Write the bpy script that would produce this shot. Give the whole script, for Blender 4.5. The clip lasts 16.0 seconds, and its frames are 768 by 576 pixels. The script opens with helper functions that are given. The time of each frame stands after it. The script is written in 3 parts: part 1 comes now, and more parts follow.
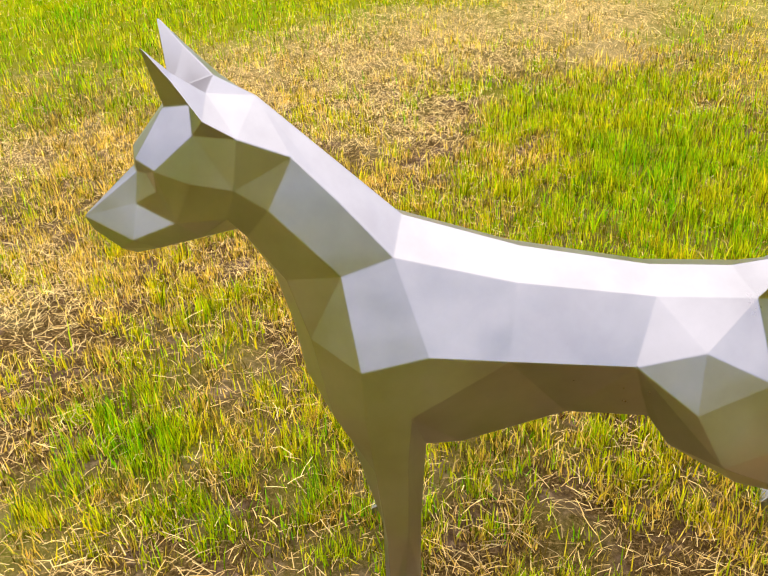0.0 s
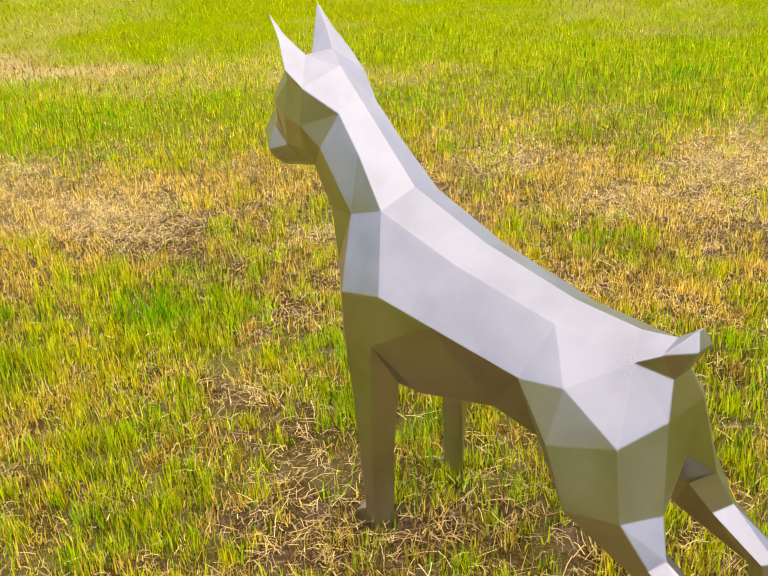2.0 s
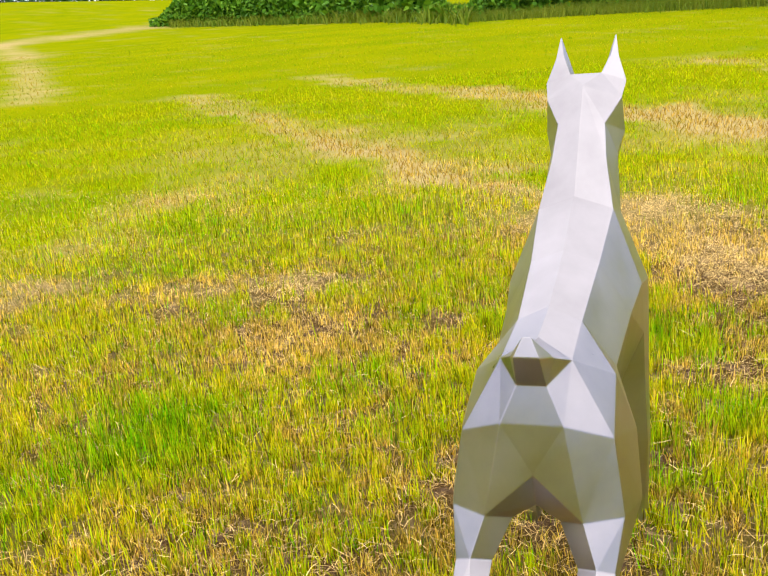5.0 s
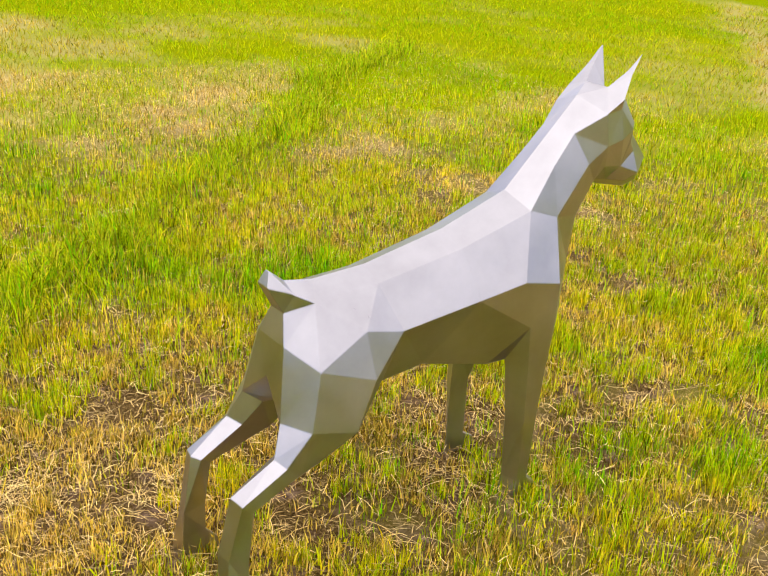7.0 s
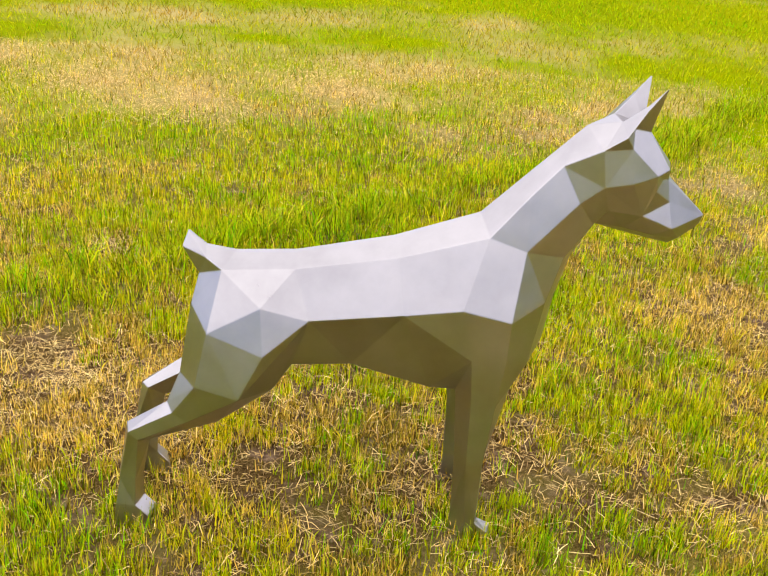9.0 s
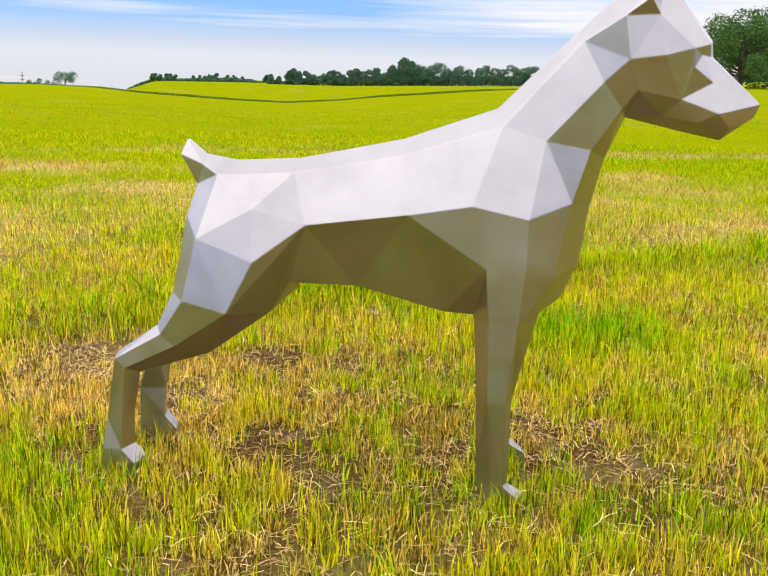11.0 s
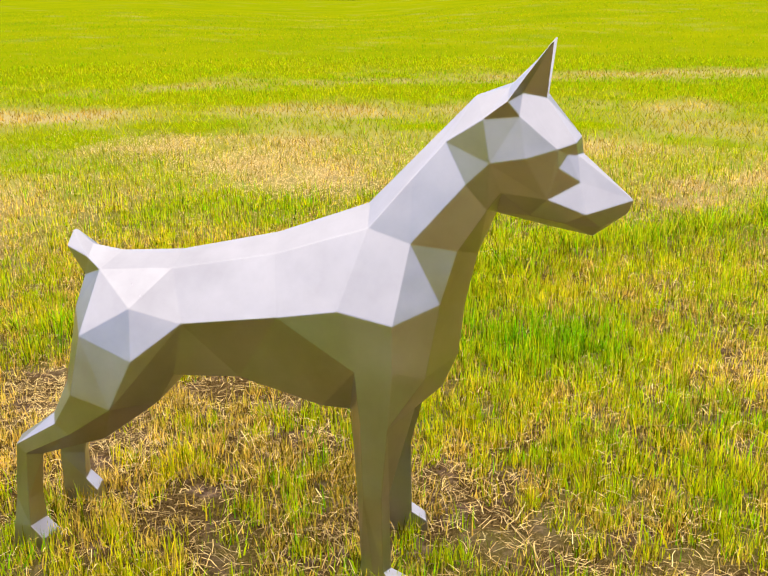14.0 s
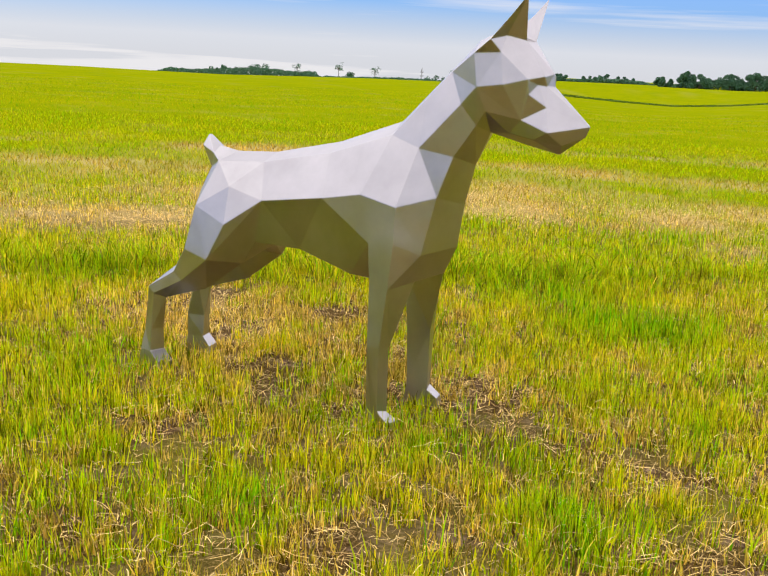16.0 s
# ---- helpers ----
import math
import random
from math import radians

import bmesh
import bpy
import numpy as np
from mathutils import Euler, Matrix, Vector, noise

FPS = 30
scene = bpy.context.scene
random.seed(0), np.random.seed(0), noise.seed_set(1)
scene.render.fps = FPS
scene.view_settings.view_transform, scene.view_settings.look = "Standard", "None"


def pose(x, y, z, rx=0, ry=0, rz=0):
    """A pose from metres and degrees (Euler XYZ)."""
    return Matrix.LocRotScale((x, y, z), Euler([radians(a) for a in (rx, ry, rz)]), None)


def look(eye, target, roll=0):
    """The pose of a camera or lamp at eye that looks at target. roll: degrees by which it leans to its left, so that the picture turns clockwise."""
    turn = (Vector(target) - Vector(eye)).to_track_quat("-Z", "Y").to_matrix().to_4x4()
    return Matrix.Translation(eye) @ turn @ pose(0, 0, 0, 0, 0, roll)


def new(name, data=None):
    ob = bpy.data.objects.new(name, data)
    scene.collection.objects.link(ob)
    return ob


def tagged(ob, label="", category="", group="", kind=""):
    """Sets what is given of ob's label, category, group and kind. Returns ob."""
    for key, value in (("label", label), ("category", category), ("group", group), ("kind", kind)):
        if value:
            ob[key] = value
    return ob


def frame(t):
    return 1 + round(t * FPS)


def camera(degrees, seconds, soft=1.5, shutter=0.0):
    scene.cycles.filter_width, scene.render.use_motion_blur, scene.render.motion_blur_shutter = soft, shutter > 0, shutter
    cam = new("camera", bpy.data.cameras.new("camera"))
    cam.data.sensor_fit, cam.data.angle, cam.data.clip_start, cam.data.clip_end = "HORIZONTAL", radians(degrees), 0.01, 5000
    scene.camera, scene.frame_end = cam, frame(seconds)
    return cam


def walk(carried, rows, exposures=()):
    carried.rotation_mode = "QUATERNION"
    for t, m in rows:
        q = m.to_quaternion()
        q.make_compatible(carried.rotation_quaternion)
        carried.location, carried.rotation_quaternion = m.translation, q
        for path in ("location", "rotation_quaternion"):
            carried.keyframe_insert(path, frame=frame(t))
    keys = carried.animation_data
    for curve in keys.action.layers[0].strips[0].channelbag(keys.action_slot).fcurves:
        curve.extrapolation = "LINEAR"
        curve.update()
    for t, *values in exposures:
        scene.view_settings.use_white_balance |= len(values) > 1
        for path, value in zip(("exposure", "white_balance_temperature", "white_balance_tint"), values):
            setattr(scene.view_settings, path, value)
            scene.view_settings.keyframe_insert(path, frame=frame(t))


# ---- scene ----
# ---- camera ----
cam = camera(43.06, 16.0, soft=1.3)
PATH = [  # seconds, x, y, z, turn about x, y, z
    (0.0, -0.017, 1.235, 1.402, 56.72, 2.86, 179.77),
    (0.5, -0.326, 1.339, 1.400, 58.56, 2.89, 193.00),
    (1.0, -0.592, 1.248, 1.358, 59.68, 0.02, 202.03),
    (1.5, -0.893, 1.190, 1.346, 62.71, 2.02, 216.20),
    (2.0, -1.229, 1.125, 1.334, 63.73, 3.18, 227.96),
    (2.5, -1.467, 0.947, 1.286, 67.37, 1.47, 240.54),
    (3.0, -1.682, 0.793, 1.194, 69.18, 1.59, 247.58),
    (3.5, -1.782, 0.558, 1.046, 70.43, 3.66, 257.30),
    (4.0, -1.799, 0.327, 1.014, 71.62, 3.57, 267.50),
    (4.5, -1.812, 0.099, 1.056, 72.74, 2.66, 275.55),
    (5.0, -1.894, -0.232, 1.121, 73.30, 4.70, 287.32),
    (5.5, -1.886, -0.486, 1.169, 72.82, 4.50, 295.37),
    (6.0, -1.787, -0.811, 1.228, 71.14, 2.25, 304.73),
    (6.5, -1.632, -1.149, 1.285, 68.94, -0.86, 314.42),
    (7.0, -1.456, -1.443, 1.331, 66.89, -3.60, 323.45),
    (7.5, -1.295, -1.635, 1.353, 65.67, -4.78, 330.84),
    (8.0, -1.056, -1.837, 1.366, 64.68, -4.76, 341.24),
    (8.5, -0.681, -1.852, 1.370, 65.40, -7.10, 345.40),
    (9.0, -0.312, -1.852, 1.383, 65.41, -4.19, 358.36),
    (9.5, -0.133, -1.847, 1.313, 66.92, -2.82, 364.39),
    (10.0, -0.027, -1.834, 1.138, 70.47, -2.07, 367.52),
    (10.5, 0.026, -1.823, 0.930, 74.62, -1.74, 368.58),
    (11.0, 0.044, -1.819, 0.764, 77.92, -1.63, 368.43),
    (11.5, 0.063, -1.831, 0.698, 79.46, -1.58, 368.49),
    (12.0, 0.073, -1.865, 0.759, 78.13, -1.34, 368.16),
    (12.5, 0.093, -1.901, 0.807, 77.55, -1.34, 368.46),
    (13.0, 0.188, -1.909, 0.829, 77.32, -0.93, 369.02),
    (13.5, 0.352, -1.762, 0.916, 77.30, -0.18, 368.84),
    (14.0, 0.386, -1.656, 1.113, 71.92, 0.65, 372.55),
    (14.5, 0.566, -1.750, 1.182, 70.78, -1.12, 379.60),
    (15.0, 0.737, -1.869, 1.138, 73.10, -1.92, 389.14),
    (15.5, 0.945, -1.976, 1.015, 75.71, -2.37, 389.99),
    (16.0, 1.133, -2.027, 0.848, 77.04, -2.95, 390.78),
]
EXPOSURES = [(0.0, -0.01), (1.0, -0.05), (2.0, -0.14), (2.5, -0.21), (3.0, -0.13), (4.0, -0.1), (4.5, -0.06), (5.0, -0.08), (7.5, -0.13), (8.5, -0.13), (9.0, -0.15), (11.5, -0.16), (12.5, -0.16), (13.0, -0.19), (13.5, -0.26), (14.0, -0.06), (14.5, -0.02), (15.0, -0.12), (15.5, -0.33), (16.0, -0.34)]  # seconds, stops
walk(cam, [(t, pose(*p)) for t, *p in PATH], EXPOSURES)


# ---- light ----
SUN_AZ, SUN_EL = -160.0, 60.0          # degrees; azimuth from +x towards +y
world = bpy.data.worlds.new("sky")
scene.world = world
world.use_nodes = True
wt = world.node_tree
wt.nodes.clear()


def wnode(kind, **values):
    n = wt.nodes.new(kind)
    for key, v in values.items():
        n.inputs[key].default_value = v
    return n


w_out = wnode("ShaderNodeOutputWorld")
w_bg = wnode("ShaderNodeBackground", Strength=2.65)
w_sky = wt.nodes.new("ShaderNodeTexSky")
w_sky.sky_type, w_sky.sun_disc = "NISHITA", False
w_sky.sun_elevation, w_sky.sun_rotation = radians(SUN_EL), radians(90 - SUN_AZ)
w_dim = wnode("ShaderNodeMix", Factor=1.0)
w_dim.data_type, w_dim.blend_type = "RGBA", "MULTIPLY"
w_dim.inputs["B"].default_value = (0.032, 0.049, 0.090, 1)
w_co = wnode("ShaderNodeTexCoord")
w_map = wnode("ShaderNodeMapping")
w_map.inputs["Scale"].default_value = (1.3, 1.3, 34.0)
w_map.inputs["Location"].default_value = (3.1, 0.4, 0.35)
w_noise = wnode("ShaderNodeTexNoise", Scale=1.0, Detail=6.0, Roughness=0.55)
w_ramp = wt.nodes.new("ShaderNodeValToRGB")
w_ramp.color_ramp.elements[0].position, w_ramp.color_ramp.elements[1].position = 0.41, 0.57
w_sep = wnode("ShaderNodeSeparateXYZ")
w_high = wt.nodes.new("ShaderNodeMapRange")
w_high.inputs["From Min"].default_value, w_high.inputs["From Max"].default_value = 0.13, 0.32
w_low = wt.nodes.new("ShaderNodeMapRange")        # a white band of cloud on the horizon
w_low.inputs["From Min"].default_value, w_low.inputs["From Max"].default_value = 0.02, 0.06
w_low.inputs["To Min"].default_value, w_low.inputs["To Max"].default_value = 0.78, 0.0
w_band = wt.nodes.new("ShaderNodeMath")
w_band.operation = "MAXIMUM"
w_max = wt.nodes.new("ShaderNodeMath")
w_max.operation = "MAXIMUM"
w_cloud = wt.nodes.new("ShaderNodeValToRGB")      # the cloud sheet, brightest overhead
for _ in range(2):
    w_cloud.color_ramp.elements.new(0.5)
for stop, (pos, col) in zip(w_cloud.color_ramp.elements, ((0.0, (0.395, 0.39, 0.40)), (0.13, (0.41, 0.41, 0.445)), (0.20, (0.78, 0.755, 0.815)), (1.0, (0.80, 0.775, 0.82)))):
    stop.position, stop.color = pos, (*col, 1)
w_mix = wt.nodes.new("ShaderNodeMix")
w_mix.data_type = "RGBA"
for a, b in ((w_sky.outputs[0], w_dim.inputs["A"]), (w_co.outputs["Generated"], w_map.inputs[0]),
             (w_map.outputs[0], w_noise.inputs["Vector"]), (w_noise.outputs[0], w_ramp.inputs[0]),
             (w_co.outputs["Generated"], w_sep.inputs[0]), (w_sep.outputs["Z"], w_high.inputs["Value"]),
             (w_ramp.outputs[0], w_max.inputs[0]), (w_high.outputs[0], w_band.inputs[0]),
             (w_sep.outputs["Z"], w_low.inputs["Value"]), (w_low.outputs[0], w_band.inputs[1]), (w_band.outputs[0], w_max.inputs[1]),
             (w_sep.outputs["Z"], w_cloud.inputs["Fac"]), (w_max.outputs[0], w_mix.inputs["Factor"]),
             (w_dim.outputs["Result"], w_mix.inputs["A"]), (w_cloud.outputs[0], w_mix.inputs["B"]),
             (w_mix.outputs["Result"], w_bg.inputs["Color"]), (w_bg.outputs[0], w_out.inputs[0])):
    wt.links.new(a, b)

sun = new("sun", bpy.data.lights.new("sun", "SUN"))
sun.data.energy, sun.data.angle, sun.data.color = 0.5, radians(60), (1.0, 0.97, 0.92)
sun.matrix_world = look((20 * math.cos(radians(SUN_AZ)) * math.cos(radians(SUN_EL)),
                         20 * math.sin(radians(SUN_AZ)) * math.cos(radians(SUN_EL)),
                         20 * math.sin(radians(SUN_EL))), (0, 0, 0))


# ---- materials ----
class Mat:
    """A small builder for node materials."""

    def __init__(self, name):
        self.m = bpy.data.materials.new(name)
        self.m.use_nodes = True
        self.t = self.m.node_tree
        self.p = self.t.nodes["Principled BSDF"]
        self.out = self.t.nodes["Material Output"]

    def n(self, kind, **values):
        node = self.t.nodes.new(kind)
        for key, v in values.items():
            node.inputs[key].default_value = v
        return node

    def link(self, a, b):
        self.t.links.new(a, b)

    def noise(self, scale, detail=4.0, rough=0.55, stretch=None, distort=0.0):
        co = self.n("ShaderNodeTexCoord")
        vec = co.outputs["Object"]
        if stretch:
            mp = self.n("ShaderNodeMapping")
            mp.inputs["Scale"].default_value = stretch
            self.link(vec, mp.inputs[0])
            vec = mp.outputs[0]
        nz = self.n("ShaderNodeTexNoise", Scale=scale, Detail=detail, Roughness=rough, Distortion=distort)
        self.link(vec, nz.inputs["Vector"])
        return nz.outputs[0]

    def ramp(self, fac, stops):
        r = self.t.nodes.new("ShaderNodeValToRGB")
        el = r.color_ramp.elements
        while len(el) < len(stops):
            el.new(0.5)
        for e, (pos, col) in zip(el, stops):
            e.position, e.color = pos, (*col, 1)
        self.link(fac, r.inputs[0])
        return r.outputs[0]

    def mix(self, fac, a, b, blend="MIX"):
        x = self.t.nodes.new("ShaderNodeMix")
        x.data_type, x.blend_type = "RGBA", blend
        for value, key in ((fac, "Factor"), (a, "A"), (b, "B")):
            if isinstance(value, (int, float)):
                x.inputs[key].default_value = value
            elif isinstance(value, tuple):
                x.inputs[key].default_value = (*value, 1)
            else:
                self.link(value, x.inputs[key])
        return x.outputs["Result"]

    def rng(self, fac, a, b, lo=0.0, hi=1.0):
        r = self.t.nodes.new("ShaderNodeMapRange")
        self.link(fac, r.inputs["Value"])
        for key, v in (("From Min", lo), ("From Max", hi), ("To Min", a), ("To Max", b)):
            r.inputs[key].default_value = v
        return r.outputs[0]

    def attr(self, name):
        a = self.t.nodes.new("ShaderNodeAttribute")
        a.attribute_name = name
        return a.outputs["Fac"]

    def bump(self, height, strength, distance):
        b = self.n("ShaderNodeBump", Strength=strength, Distance=distance)
        self.link(height, b.inputs["Height"])
        self.link(b.outputs[0], self.p.inputs["Normal"])


def steel_material():
    k = Mat("brushed_steel")
    k.p.inputs["Metallic"].default_value = 1.0
    clouds = k.noise(7.0, 5.0, 0.6)
    fine = k.noise(90.0, 3.0, 0.6, (1, 1, 0.15))
    dents = k.noise(5.0, 2.0, 0.5)
    tone = k.ramp(clouds, [(0.3, (0.36, 0.342, 0.349)), (0.7, (0.455, 0.433, 0.441))])
    k.link(tone, k.p.inputs["Base Color"])
    k.link(k.rng(k.mix(0.2, clouds, fine), 0.27, 0.38, 0.3, 0.7), k.p.inputs["Roughness"])
    k.bump(dents, 0.5, 0.013)
    return k.m


def grass_material(name, translucent, dead_stops):
    """Colour by two values held on the blades: dry (how withered) and vary (chance, blade by blade)."""
    k = Mat(name)
    dry, vary = k.attr("dry"), k.attr("vary")
    live = k.ramp(vary, [(0.0, (0.15, 0.45, 0.002)), (0.25, (0.33, 0.50, 0.002)), (0.65, (0.53, 0.54, 0.002)), (1.0, (0.70, 0.54, 0.01))])
    dead = k.ramp(vary, dead_stops)
    col = k.mix(dry, live, dead)
    col = k.mix(1.0, col, k.ramp(k.attr("tone"), [(0.0, (0.17, 0.14, 0.10)), (0.35, (0.84, 0.83, 0.79)), (1.0, (2.0, 1.95, 1.55))]), "MULTIPLY")
    k.link(col, k.p.inputs["Base Color"])
    k.p.inputs["Roughness"].default_value = 0.6
    k.p.inputs["Specular IOR Level"].default_value = 0.0
    tr = k.n("ShaderNodeBsdfTranslucent")
    k.link(col, tr.inputs["Color"])
    mx = k.n("ShaderNodeMixShader")
    mx.inputs[0].default_value = translucent
    k.link(k.p.outputs[0], mx.inputs[1])
    k.link(tr.outputs[0], mx.inputs[2])
    k.link(mx.outputs[0], k.out.inputs["Surface"])
    return k.m


def ground_material():
    """Soil and straw litter where the turf is thin, a closed sward where it is thick."""
    k = Mat("field_ground")
    dry, cover = k.attr("dry"), k.attr("cover")
    grain = k.noise(60.0, 6.0, 0.65)
    lumps = k.noise(9.0, 5.0, 0.6)
    broad = k.noise(0.35, 5.0, 0.6)
    mat = k.noise(130.0, 6.0, 0.75, (1.0, 1.0, 0.3), 1.2)
    soil = k.ramp(grain, [(0.3, (0.040, 0.023, 0.013)), (0.5, (0.137, 0.084, 0.050)), (0.7, (0.32, 0.215, 0.135))])
    thatch = k.ramp(mat, [(0.36, (0.018, 0.010, 0.004)), (0.52, (0.11, 0.066, 0.020)), (0.70, (0.38, 0.26, 0.10))])
    soil = k.mix(k.rng(lumps, 0.0, 1.0, 0.38, 0.5), soil, thatch)
    fleck = k.noise(26.0, 6.0, 0.7, (1.0, 1.0, 1.0), 0.6)
    live = k.ramp(k.mix(0.5, fleck, broad), [(0.35, (0.165, 0.24, 0.0003)), (0.5, (0.245, 0.285, 0.0003)), (0.65, (0.31, 0.312, 0.0004))])
    dead = k.ramp(fleck, [(0.3, (0.36, 0.28, 0.08)), (0.7, (0.58, 0.46, 0.20))])
    sward = k.mix(dry, live, dead)
    k.link(k.mix(cover, soil, sward), k.p.inputs["Base Color"])
    k.p.inputs["Roughness"].default_value = 0.95
    k.p.inputs["Specular IOR Level"].default_value = 0.0
    k.bump(k.mix(0.5, grain, lumps), 0.8, 0.02)
    return k.m


def leaf_material(name, dark, mid, pale):
    k = Mat(name)
    vary = k.attr("vary")
    k.link(k.ramp(vary, [(0.0, dark), (0.5, mid), (1.0, pale)]), k.p.inputs["Base Color"])
    k.p.inputs["Specular IOR Level"].default_value = 0.1
    k.p.inputs["Roughness"].default_value = 0.6
    return k.m


def bark_material():
    k = Mat("bark")
    g = k.noise(3.0, 5.0, 0.6, (1, 1, 0.2))
    k.link(k.ramp(g, [(0.3, (0.05, 0.04, 0.03)), (0.7, (0.14, 0.11, 0.08))]), k.p.inputs["Base Color"])
    k.p.inputs["Roughness"].default_value = 0.9
    k.bump(g, 0.6, 0.05)
    return k.m


STEEL = steel_material()
BLADES = grass_material("grass_blades", 0.45, [(0.0, (0.13, 0.062, 0.014)), (0.3, (0.41, 0.262, 0.04)), (0.7, (0.70, 0.48, 0.095)), (1.0, (0.86, 0.65, 0.17))])
LITTER = grass_material("straw", 0.15, [(0.0, (0.14, 0.075, 0.035)), (0.3, (0.39, 0.25, 0.105)), (0.7, (0.67, 0.475, 0.19)), (1.0, (0.85, 0.665, 0.31))])
GROUND = ground_material()
# far foliage: the blue haze of distance is mixed into the leaf colour
HAZY_LEAVES = leaf_material("hazy_far_leaves", (0.045, 0.12, 0.075), (0.075, 0.165, 0.09), (0.11, 0.205, 0.10))
OAK_LEAVES = leaf_material("oak_leaves", (0.045, 0.10, 0.03), (0.080, 0.16, 0.04), (0.135, 0.225, 0.05))
HEDGE_LEAVES = leaf_material("hedge_leaves", (0.045, 0.13, 0.008), (0.10, 0.26, 0.012), (0.22, 0.38, 0.02))
WEEDS = leaf_material("weeds", (0.05, 0.12, 0.006), (0.11, 0.20, 0.010), (0.24, 0.27, 0.02))
BARK = bark_material()


# ---- helpers of the build ----
def mesh_from(name, verts, faces, material, values=None):
    """A mesh from arrays. values: numbers held on each vertex, by name."""
    me = bpy.data.meshes.new(name)
    verts, faces = np.asarray(verts, dtype=np.float32), np.asarray(faces, dtype=np.int32)
    k = faces.shape[1]
    me.vertices.add(len(verts))
    me.vertices.foreach_set("co", verts.ravel())
    me.loops.add(faces.size)
    me.loops.foreach_set("vertex_index", faces.ravel())
    me.polygons.add(len(faces))
    me.polygons.foreach_set("loop_start", np.arange(0, faces.size, k, dtype=np.int32))
    me.polygons.foreach_set("loop_total", np.full(len(faces), k, dtype=np.int32))
    for key, v in (values or {}).items():
        me.attributes.new(key, "FLOAT", "POINT").data.foreach_set("value", np.asarray(v, dtype=np.float32))
    me.update(calc_edges=True)
    me.validate()
    me.materials.append(material)
    return me


RNG = np.random.default_rng(7)
LAT = RNG.random((64, 64))


def lattice(x, y, cell, shift=0.0):
    """Smooth chance values 0..1 over the plan, with bumps of about cell metres."""
    u, v = x / cell + 31.7 + shift, y / cell + 17.3 - shift
    i, j = np.floor(u).astype(int), np.floor(v).astype(int)
    a, b = u - i, v - j
    a, b = a * a * (3 - 2 * a), b * b * (3 - 2 * b)
    g = lambda p, q: LAT[p % 64, q % 64]
    return (g(i, j) * (1 - a) + g(i + 1, j) * a) * (1 - b) + (g(i, j + 1) * (1 - a) + g(i + 1, j + 1) * a) * b


def layered(x, y, cell, shift=0.0):
    return (lattice(x, y, cell, shift) * 0.5 + lattice(x, y, cell / 2.3, shift + 5) * 0.3 + lattice(x, y, cell / 5.1, shift + 9) * 0.2)


# patches of the field: x, y, radius
STRAW = [(-.14, -2.77, .55), (-.73, -2.87, .55), (.33, -2.6, .5), (-.23, -1.74, .35), (.95, -1.9, .35), (.45, -1.9, .4), (.43, -1.05, .22),
         (4.16, -1.53, .6), (2.16, -.28, .4), (1.77, -.88, .4), (2.99, .26, .5), (2.4, -.12, .35), (1.5, -1.2, .35), (4.43, 1.33, .5),
         (1.55, 1.65, .35), (1.28, 1.05, .25), (2.48, -.34, .35), (3.9, 1.4, .4), (1.54, 2.69, .3), (-.06, 4.9, .5), (.8, 6.1, .5),
         (-1.8, 4.9, .75), (-1.3, 3.9, .5), (-.35, 3.95, .45), (-2.6, 1.6, .5), (-2.8, 2.8, .5), (-2.6, 4.4, .5), (-1.75, 1.0, .3),
         (.4, 5.1, .5), (1.04, 1.23, .22), (-1.1, .5, .25), (.27, 3.15, .25), (-4.4, 2.8, .5), (2.13, 6.16, .5), (2.12, 4.44, .45), (.88, 3.43, .35),
         (3.41, 5.52, .45), (1.14, 5.76, .5), (1.46, 4.0, .35), (3.35, 3.03, .35)]
LUSH = [(.52, -.74, .14), (.69, -.59, .12), (.56, -.34, .12), (-.98, -1.26, .4), (-.84, -1.56, .35), (3.4, -3.4, .9), (1.5, -3.2, .9),
        (1.56, -.07, .22), (1.23, -.05, .2), (.74, .10, .10), (.69, .21, .09), (1.5, .22, .2), (3.5, -.65, .5), (2.07, .34, .3),
        (1.33, .35, .2), (3.0, 1.25, .4), (2.9, 2.6, .5), (.74, .48, .12), (.52, -.04, .09), (.6, .41, .07), (-.79, -.42, .13),
        (.25, -.30, .12), (-.03, 1.27, .28), (.23, 1.32, .28), (.14, -.57, .13), (-1.65, .9, .2), (-.02, 3.25, .4), (-.7, 1.45, .25), (.48, .62, .12), (.95, -.25, .12)]
# a ridge of longer grass that runs across the field behind the statue: x, y
ROW = [(-2.2, .3), (-1.45, .85), (-.87, 1.22), (-.17, 1.84), (.42, 2.36), (1.3, 3.0), (2.2, 4.05), (3.6, 5.0)]
EARTH = [(.93, -.73, .14), (.88, -.55, .12), (.60, .0, .08), (.47, .05, .09), (.35, .09, .10), (.24, .2, .09), (-.06, .08, .09), (-.27, -.1, .08),
         (-.39, -.08, .09), (-.62, .68, .10), (-.77, .22, .12), (-1.15, .6, .11), (-.33, -.44, .08), (.78, .01, .07), (.34, -.64, .08),
         (.07, .58, .09), (-.5, .07, .09), (.2, .03, .07), (.82, -.33, .08), (.42, .22, .07)]
